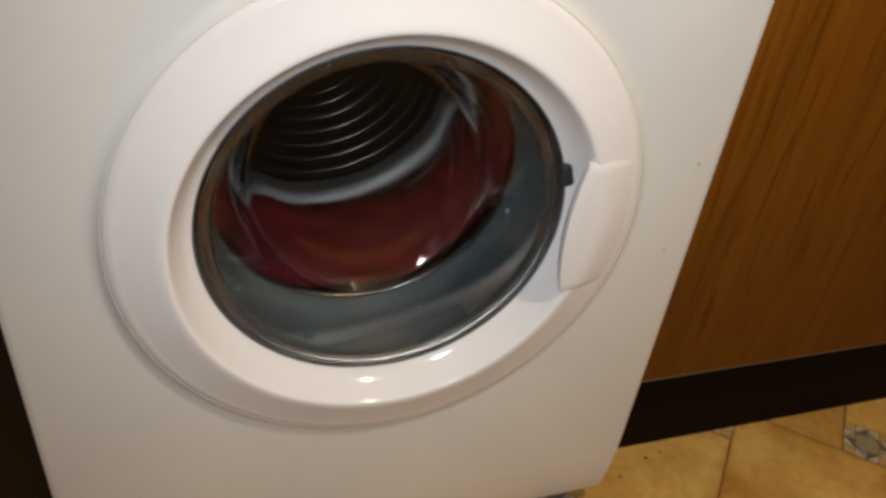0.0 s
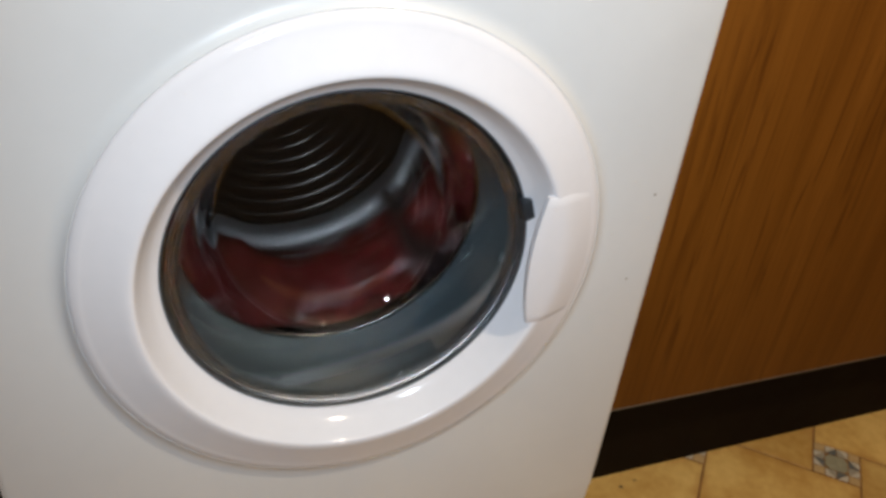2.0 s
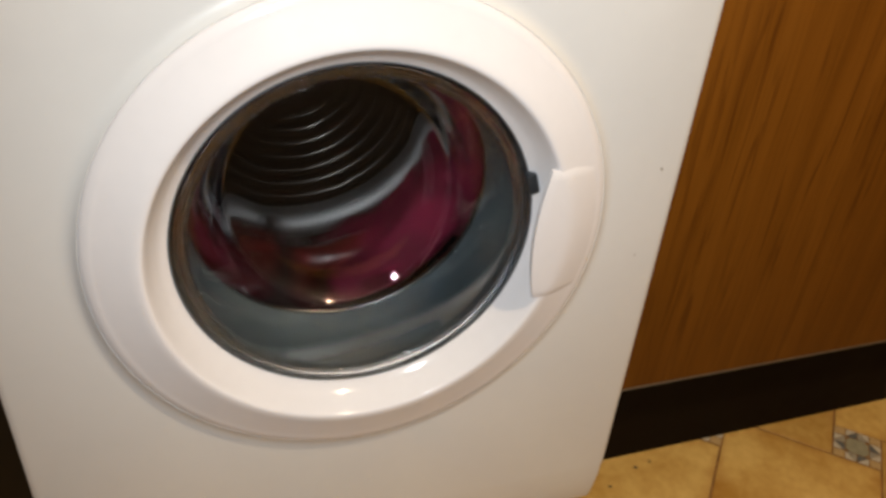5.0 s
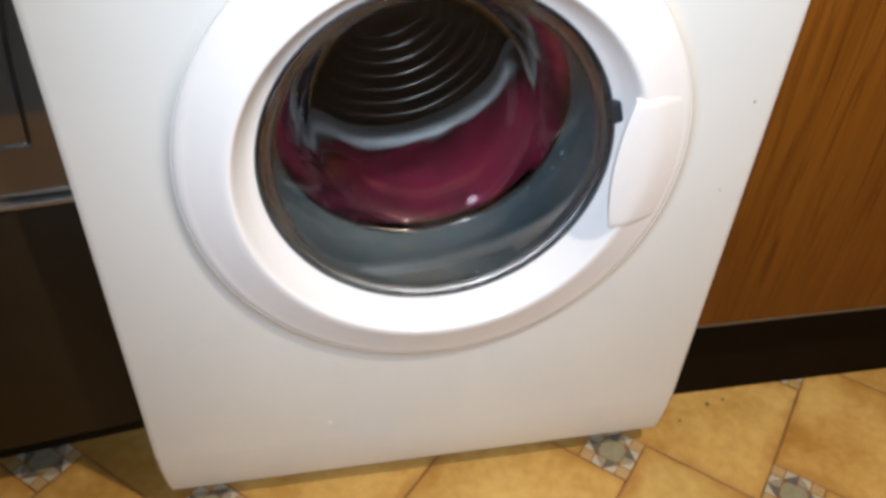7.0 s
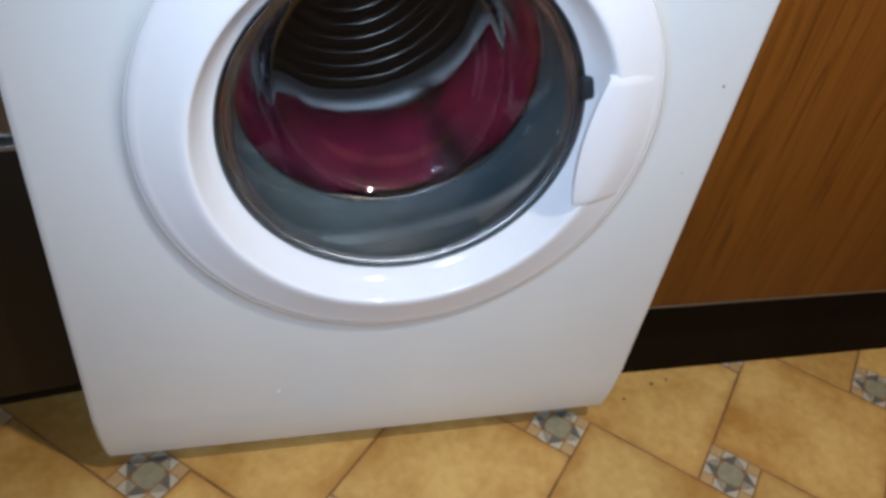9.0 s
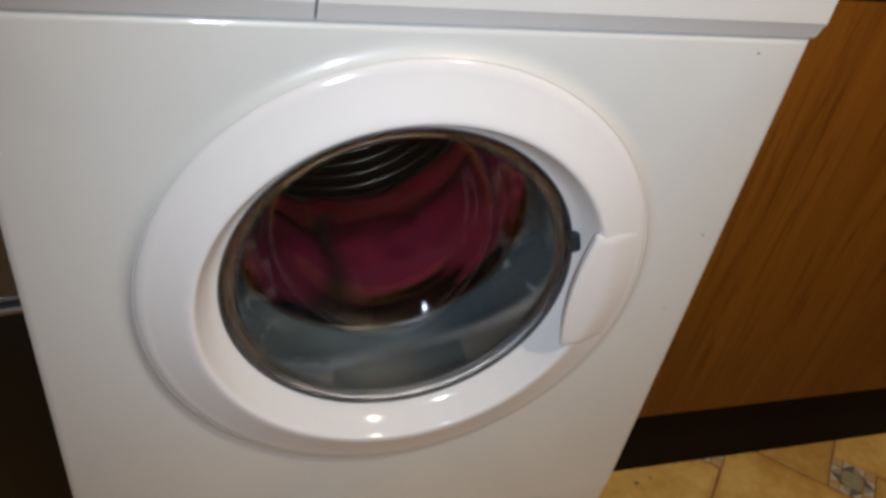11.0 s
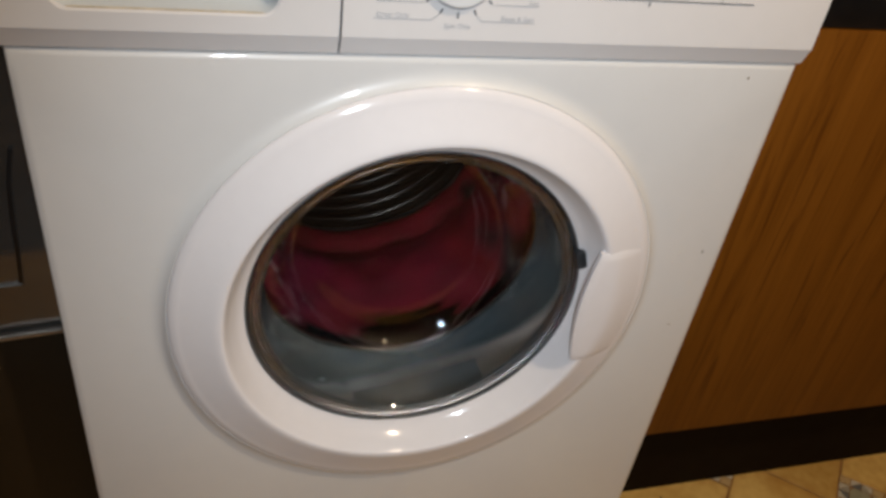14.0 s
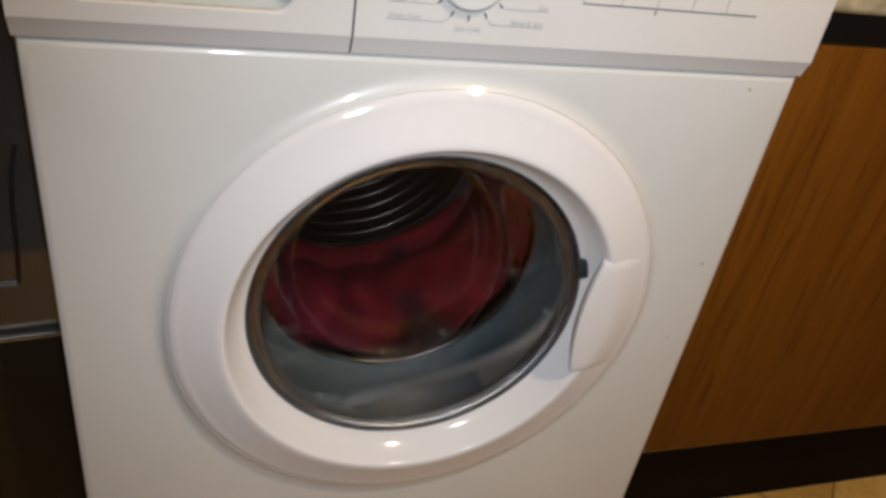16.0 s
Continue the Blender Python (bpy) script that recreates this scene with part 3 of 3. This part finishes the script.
    bowl = part("glass_bowl", bm, [GLASS, WALL_GLASS], ring, "clear moulded glass door bowl", smooth=60)
    bowl.visible_shadow = False


door(MACHINE)


def tub(t):
    gasket = spline([(0.1900, 0.0210), (0.1700, 0.0200), (0.1590, 0.0205), (0.1570, 0.0240), (0.1600, 0.0320), (0.1640, 0.0450), (0.1645, 0.0560), (0.1635, 0.0650),
                     (0.1625, 0.0760), (0.1595, 0.0890), (0.1530, 0.0990), (0.1495, 0.1030), (0.1500, 0.1060), (0.1560, 0.1075), (0.1750, 0.1080)], 4)
    part("door_gasket", lathe(gasket, 144, cx=XC, cz=ZC), RUBBER, t, "grey rubber bellows gasket", smooth=60)
    part("tub", lathe([(0.19, 0.05), (0.2650, 0.05), (0.2650, 0.475), (0.0, 0.475)], 96, cx=XC, cz=ZC), DARK_RUBBER, t)


tub(MACHINE)


def drum(t):
    d = new("drum")
    d.parent, d.location = t, (XC, 0, ZC)
    d["label"] = "pressed stainless steel drum, turning"
    # mouth lip and front flange
    part("drum_lip", lathe(spline([(0.1545, 0.1120), (0.1512, 0.1095), (0.1500, 0.1110), (0.1512, 0.1150), (0.1700, 0.1180)], 4), 144), BRIGHT_STEEL, d, smooth=60)
    part("drum_front", lathe([(0.1690, 0.1178), (0.2300, 0.1190), (0.2400, 0.1260), (0.2400, 0.1300)], 96), SHADED_STEEL, d)
    # wall with pressed dimples
    bm = bmesh.new()
    nu, nv = 180, 26
    rows = []
    for j in range(nv + 1):
        y = 0.130 + 0.275 * j / nv
        rows.append([bm.verts.new(((0.2400 + (0.0022 if (i + (j % 2) * 2) % 4 == 0 and 0 < j < nv else 0)) * math.sin(2 * math.pi * i / nu), y,
                                   -(0.2400 + (0.0022 if (i + (j % 2) * 2) % 4 == 0 and 0 < j < nv else 0)) * math.cos(2 * math.pi * i / nu))) for i in range(nu)])
    for a, b in zip(rows, rows[1:]):
        for i in range(nu):
            bm.faces.new((a[i], a[(i + 1) % nu], b[(i + 1) % nu], b[i]))
    part("drum_wall", bm, SHADED_STEEL, d, "perforated steel wall", smooth=60)
    # back plate pressed in rings
    part("drum_rim", lathe(spline([(0.2400, 0.4050), (0.2375, 0.4140), (0.2300, 0.4225), (0.2180, 0.4278), (0.2020, 0.4290)], 5), 144), RIM, d, "bright rolled steel rim", smooth=60)
    prof = [(0.2020, 0.4290)]
    r = 0.1980
    while r > 0.060:
        prof += [(r, 0.4290), (r - 0.0030, 0.4275), (r - 0.0052, 0.4230), (r - 0.0070, 0.4212), (r - 0.0088, 0.4230), (r - 0.0110, 0.4275), (r - 0.0140, 0.4290)]
        r -= 0.0200
    prof += [(0.052, 0.4290), (0.046, 0.4230), (0.020, 0.4210), (0.0, 0.4210)]
    part("drum_back", lathe(prof, 120), SHADED_STEEL, d, "steel back plate pressed in rings", smooth=50)
    # lifters
    base = None
    for a in (12, 132, 252):
        if base is None:
            bm = bmesh.new()
            sec = spline([(-0.034, 0.2390), (-0.020, 0.2120), (-0.009, 0.1880), (0.0, 0.1830), (0.009, 0.1880), (0.020, 0.2120), (0.034, 0.2390)], 4)
            loops = []
            for k in range(9):
                y = 0.135 + 0.262 * k / 8
                low = 0.72 if k in (0, 8) else 1.0
                loops.append([bm.verts.new((x, y, -(0.2390 - (0.2390 - q) * low) + (0.0016 if k % 2 else 0))) for x, q in sec])
            for p, q in zip(loops, loops[1:]):
                for i in range(len(p) - 1):
                    bm.faces.new((p[i], p[i + 1], q[i + 1], q[i]))
            bm.faces.new(loops[0])
            bm.faces.new(loops[-1][::-1])
            base = part("lifter", bm, LIFTER, d, "dark ribbed lifter paddle", smooth=50)
            o = base
        else:
            o = new("lifter", base.data)
            o.parent = d
            o["label"] = "dark ribbed lifter paddle"
        o.rotation_euler = (0, radians(-a), 0)
    return d


DRUM = drum(MACHINE)


# ---- laundry turning with the drum ----
def garment(label, at, half, mat, seed, thick=0.060, folds=5.0):
    """A wet cloth plastered against the drum wall round the angle at, half as wide as given."""
    prof = spline([(0.2385, 0.244), (0.2385 - 0.18 * thick, 0.237), (0.2385 - 0.56 * thick, 0.244), (0.2385 - 0.86 * thick, 0.266), (0.2385 - thick, 0.300),
                   (0.2385 - 0.94 * thick, 0.325), (0.2385 - 0.75 * thick, 0.350), (0.2385 - 0.52 * thick, 0.374), (0.2385 - 0.27 * thick, 0.391), (0.2385, 0.4020)], 5)
    bm = bmesh.new()
    n = 56
    rows = []
    for i in range(n + 1):
        u = i / n * 2 - 1
        a = radians(at + half * u)
        taper = max(0.0, 1 - abs(u) ** 4) ** 0.6
        row = []
        for j, (r, y) in enumerate(prof):
            p = Vector((math.sin(a) * r, y, -math.cos(a) * r)) * 22 + Vector((seed * 7.3, 0, 0))
            edge = 0.15 if j in (0, len(prof) - 1) else 1.0
            lump = noise.noise(p * 0.7) * 0.010 + noise.noise(p * 1.9) * 0.005
            fold = 0.0030 * math.sin(folds * u * 3 + 4 * noise.noise(p * 0.5) + seed + y * 30)
            rr = 0.2388 - (0.2388 - r) * (0.10 + 0.90 * taper) + (lump + fold) * edge * taper
            rr = max(0.170, min(0.2392, rr))
            yy = y + noise.noise(p * 0.9 + Vector((0, 9, 0))) * 0.014 * edge
            row.append(bm.verts.new((math.sin(a) * rr, min(max(yy, 0.1325), 0.404), -math.cos(a) * rr)))
        rows.append(row)
    for p, q in zip(rows, rows[1:]):
        for j in range(len(p) - 1):
            bm.faces.new((p[j], p[j + 1], q[j + 1], q[j]))
        bm.faces.new((p[-1], p[0], q[0], q[-1]))
    bm.faces.new(rows[0])
    bm.faces.new(rows[-1][::-1])
    ob = mesh_object("garment", bm, mat, 80)
    ob.location = (XC, 0, ZC)
    return tagged(ob, label, "garment", "wet laundry in the drum")


def bunched_cloth(start, span, mat, label):
    """A rolled cloth lying in an arc on the load; it works its way back into the drum."""
    bm = bmesh.new()
    n, k = 120, 18
    rows = []
    for i in range(n + 1):
        u = i / n
        a = radians(start + span * u)
        taper = min(1, 7 * u, 7 * (1 - u)) ** 0.5
        row = []
        for j in range(k):
            b = 2 * math.pi * j / k
            p = Vector((math.sin(a) * 3.2, math.cos(b) * 0.6 + 5, math.cos(a) * 3.2))
            m = (0.0225 + 0.004 * noise.noise(p * 1.4) + 0.0016 * math.sin(4 * b + 40 * u)) * (0.25 + 0.75 * taper)
            r, y = 0.2145 - m * math.cos(b), 0.4000 + 1.05 * m * math.sin(b)
            row.append(bm.verts.new((math.sin(a) * min(r, 0.2385), min(y, 0.4200), -math.cos(a) * min(r, 0.2385))))
        rows.append(row)
    for p, q in zip(rows, rows[1:]):
        for j in range(k):
            bm.faces.new((p[j], p[(j + 1) % k], q[(j + 1) % k], q[j]))
    bm.faces.new(rows[0])
    bm.faces.new(rows[-1][::-1])
    ob = mesh_object("rolled_cloth", bm, mat, 80)
    ob.location = (XC, -0.10, ZC)
    return tagged(ob, label, "garment", "wet laundry in the drum")


ROLLS = [bunched_cloth(-290, 225, CRIMSON, "rolled wet crimson cloth lying on the load"),
         bunched_cloth(-62, 129, DARK_RED, "rolled wet dark red cloth lying on the load")]
LAUNDRY = [
    garment("wet rust-red cloth pressed against the drum", -60, 36, RUST, 1),
    garment("wet crimson cloth pressed against the drum", -106, 36, CRIMSON, 2),
    garment("wet magenta cloth pressed against the drum", -156, 37, MAGENTA, 3),
    garment("wet deep pink cloth pressed against the drum", -205, 36, PINK, 4),
    garment("wet plum-coloured cloth pressed against the drum", -274, 56, PLUM, 5),
    garment("thin wet dark red cloth pressed against the drum", -8, 32, DARK_RED, 6, thick=0.052),
]


# ---- neighbouring units ----
def wood_cabinet():
    t = thing("base_cabinet", (0, 0, 0), "teak-veneer kitchen base cabinet with a dark plinth", "cabinet")
    x0, x1, zp, zd = 0.3015, 1.30, 0.1767, 0.7005
    part("carcass", boxed((x0, 0.058, 0.15), (x1, 0.60, 0.732)), CARCASS, t, smooth=0)
    part("cabinet_door", boxed((x0 + 0.0005, 0.0366, zp), (x1, 0.0560, zd), 0.0012), WOOD, t, "teak-grained laminate door")
    part("plinth", boxed((x0 - 0.002, 0.0785, 0.0005), (x1, 0.0965, 0.1765)), PLINTH, t, "dark brown plinth board", smooth=0)
    part("finger_channel", boxed((x0, 0.0400, zd + 0.0015), (x1, 0.0572, 0.7325), 0.001), CHANNEL, t, "black recessed finger pull")
    o = mesh_object("worktop", boxed((x0, 0.020, 0.7335), (x1, 0.60, 0.7735), 0.006, 3), WORKTOP)
    tagged(o, "mottled cream laminate worktop on the wooden cabinet", "worktop")
    return t


def grey_appliance():
    t = thing("dishwasher", (0, 0, 0), "dark grey metal dishwasher with a brown lower panel", "dishwasher")
    x0, x1 = -0.92, -0.3005
    # upper door, bowed outwards, with a moulded grip slot
    prof = spline([(0.066, 0.4075), (0.060, 0.4090), (0.0560, 0.4300), (0.0500, 0.4650), (0.0440, 0.4920), (0.0480, 0.5200), (0.0540, 0.5700), (0.0560, 0.6500), (0.0560, 0.7300), (0.066, 0.7320)], 4)
    part("upper_door", extrude_x(prof, x0, x1), GREY_METAL, t, smooth=40)
    bm = bmesh.new()
    pts = spline([(-0.3180, 0.0528, 0.5850), (-0.3235, 0.0500, 0.5600), (-0.3265, 0.0470, 0.5300), (-0.3280, 0.0437, 0.4980), (-0.3310, 0.0475, 0.4660)], 6)
    w = 0.0016
    rows = [[bm.verts.new((x + dx, y + dy, z)) for dx, dy in ((-w, -0.0012), (w, -0.0012), (w, 0.004), (-w, 0.004))] for x, y, z in pts]
    for p, q in zip(rows, rows[1:]):
        for j in range(4):
            bm.faces.new((p[j], p[(j + 1) % 4], q[(j + 1) % 4], q[j]))
    bm.faces.new(rows[0])
    bm.faces.new(rows[-1][::-1])
    part("grip_slot", bm, CHANNEL, t, "thin black slot of the grip")
    part("grip_edge", boxed((-0.56, 0.0478, 0.4600), (-0.3300, 0.0535, 0.4630), 0.0008), GREY_METAL, t)
    part("trim_strip", boxed((x0, 0.0530, 0.4010), (x1, 0.0680, 0.4050), 0.0010), TRIM, t, "pale metal trim strip")
    part("lower_panel", boxed((x0, 0.0570, 0.1000), (x1, 0.0720, 0.3995), 0.0015), BROWN_PANEL, t, "dark brown lower panel")
    part("plinth", boxed((x0, 0.1330, 0.0005), (x1, 0.1490, 0.1000)), BROWN_PANEL, t, smooth=0)
    part("housing", boxed((x0, 0.0730, 0.1005), (x1, 0.60, 0.7320)), BROWN_PANEL, t, smooth=0)
    o = mesh_object("worktop", boxed((x0, 0.030, 0.7335), (x1, 0.60, 0.7735), 0.006, 3), WORKTOP)
    tagged(o, "mottled cream laminate worktop over the grey dishwasher", "worktop")
    # it stands a little askew, turned about its corner beside the washing machine
    pivot = Vector((-0.3005, 0.0550, 0.0))
    turn = Matrix.Rotation(radians(7.5), 4, "Z")
    t.matrix_world = Matrix.Translation(pivot) @ turn @ Matrix.Translation(-pivot)
    return t


wood_cabinet()
grey_appliance()


# ---- floor tiles: large squares and small patterned ones in a pinwheel ----
def tiles():
    a, b, turn = 0.211, 0.064, radians(45) + 0.0349
    origin = Vector((0.4373, -0.0930))
    u = Vector((math.cos(turn), math.sin(turn)))
    v = Vector((-u.y, u.x))

    def slab(size, name):
        bm = bmesh.new()
        g, h = 0.0017, size / 2
        loops = []
        for d, z in ((g, -0.0030), (g, -0.0004), (g + 0.0006, 0.0)):
            loops.append([(-h + d, -h + d, z), (h - d, -h + d, z), (h - d, h - d, z), (-h + d, h - d, z)])
        bm2 = loops_mesh(loops, True)
        bm.free()
        bmesh.ops.recalc_face_normals(bm2, faces=bm2.faces)
        me = bpy.data.meshes.new(name)
        bm2.to_mesh(me)
        bm2.free()
        return me

    large = slab(a, "tile")
    large.materials.append(TILE)
    small = bmesh.new()
    q = b / 4
    h = b / 2

    def flat(points, mat, gap=0.0007, z=0.0):
        c = sum((Vector(p) for p in points), Vector((0, 0))) / len(points)
        vs = []
        for p in points:
            d = Vector(p) - c
            p2 = c + d * max(0.2, 1 - gap / max(d.length, 1e-6) * 1.4)
            vs.append(small.verts.new((p2.x, p2.y, z)))
        fc = small.faces.new(vs)
        fc.material_index = mat

    flat([(-h, -h), (h, -h), (h, h), (-h, h)], 4, 0.0012, -0.0012)
    for k in range(4):
        R = Matrix.Rotation(k * math.pi / 2, 2)
        rot = lambda pts: [tuple(R @ Vector(p)) for p in pts]
        flat(rot([(-h, -h), (-h + q, -h), (-h + q, -h + q), (-h, -h + q)]), 0)
        flat(rot([(-h + q, -h), (0, -h), (-h + q, -h + q)]), 1)
        flat(rot([(0, -h), (0, -h + q), (-h + q, -h + q)]), 3)
        flat(rot([(0, -h), (h - q, -h), (h - q, -h + q)]), 1)
        flat(rot([(0, -h), (h - q, -h + q), (0, -h + q)]), 2)
    o = q * 0.62
    flat([(-q, -o), (-o, -q), (o, -q), (q, -o), (q, o), (o, q), (-o, q), (-q, o)], 5)
    bmesh.ops.recalc_face_normals(small, faces=small.faces)
    deco = bpy.data.meshes.new("patterned_tile")
    small.to_mesh(deco)
    small.free()
    for m in (DECO_BEIGE, DECO_WHITE, DECO_BLUE, DECO_PALE, GROUT, DECO_OLIVE):
        deco.materials.append(m)
    spin = Matrix.Rotation(turn, 4, "Z")
    for i in range(-16, 16):
        for j in range(-16, 16):
            c = origin + u * (a * i + b * j) + v * (b * i - a * j)
            big = c + u * (b / 2 + a / 2) + v * (b / 2 - a / 2)
            for p, me, pad in ((c, deco, 0.0), (big, large, 0.0)):
                if X0 + 0.05 < p.x < X1 - 0.05 and Y0 + 0.05 < p.y < Y1 - 0.05:
                    ob = new(me.name, me)
                    ob.parent = FLOOR
                    ob.matrix_local = Matrix.Translation((p.x, p.y, 0)) @ spin


tiles()


def crumbs():
    """A few dirt crumbs lying on the tiles."""
    for x, y, r in ((0.05, -0.155, 0.003), (0.345, 0.035, 0.0022), (0.395, 0.055, 0.0028), (0.42, 0.060, 0.0018), (-0.47, -0.04, 0.005), (-0.455, -0.03, 0.0035)):
        bm = bmesh.new()
        bmesh.ops.create_icosphere(bm, subdivisions=1, radius=r)
        for v in bm.verts:
            v.co = Vector((v.co.x * 1.3, v.co.y * 0.8, v.co.z * 0.35 + r * 0.25)) + Vector([noise.noise(v.co * 900) * r * 0.3] * 3)
        ob = mesh_object("crumb", bm, CRUMB)
        ob.location = (x, y, 0.0002)
        tagged(ob, "small dark crumb of dirt on the tiles", "crumb", "crumbs on the floor")


crumbs()


# ---- movement ----
def motions():
    rate, zero = 360 / 1.055, 0.85
    times = [0.2 * i for i in range(81)]
    for ob in (DRUM, *LAUNDRY):
        walk(ob, [(t, pose(XC, 0, ZC, 0, -rate * (t - zero), 0)) for t in times])
    back = lambda t: min(1.0, max(0.0, (t - 8.3) / 1.8))
    for ob in ROLLS:
        walk(ob, [(t, pose(XC, -0.10 * (1 - back(t)), ZC, 0, -rate * (t - zero), 0)) for t in times])


motions()
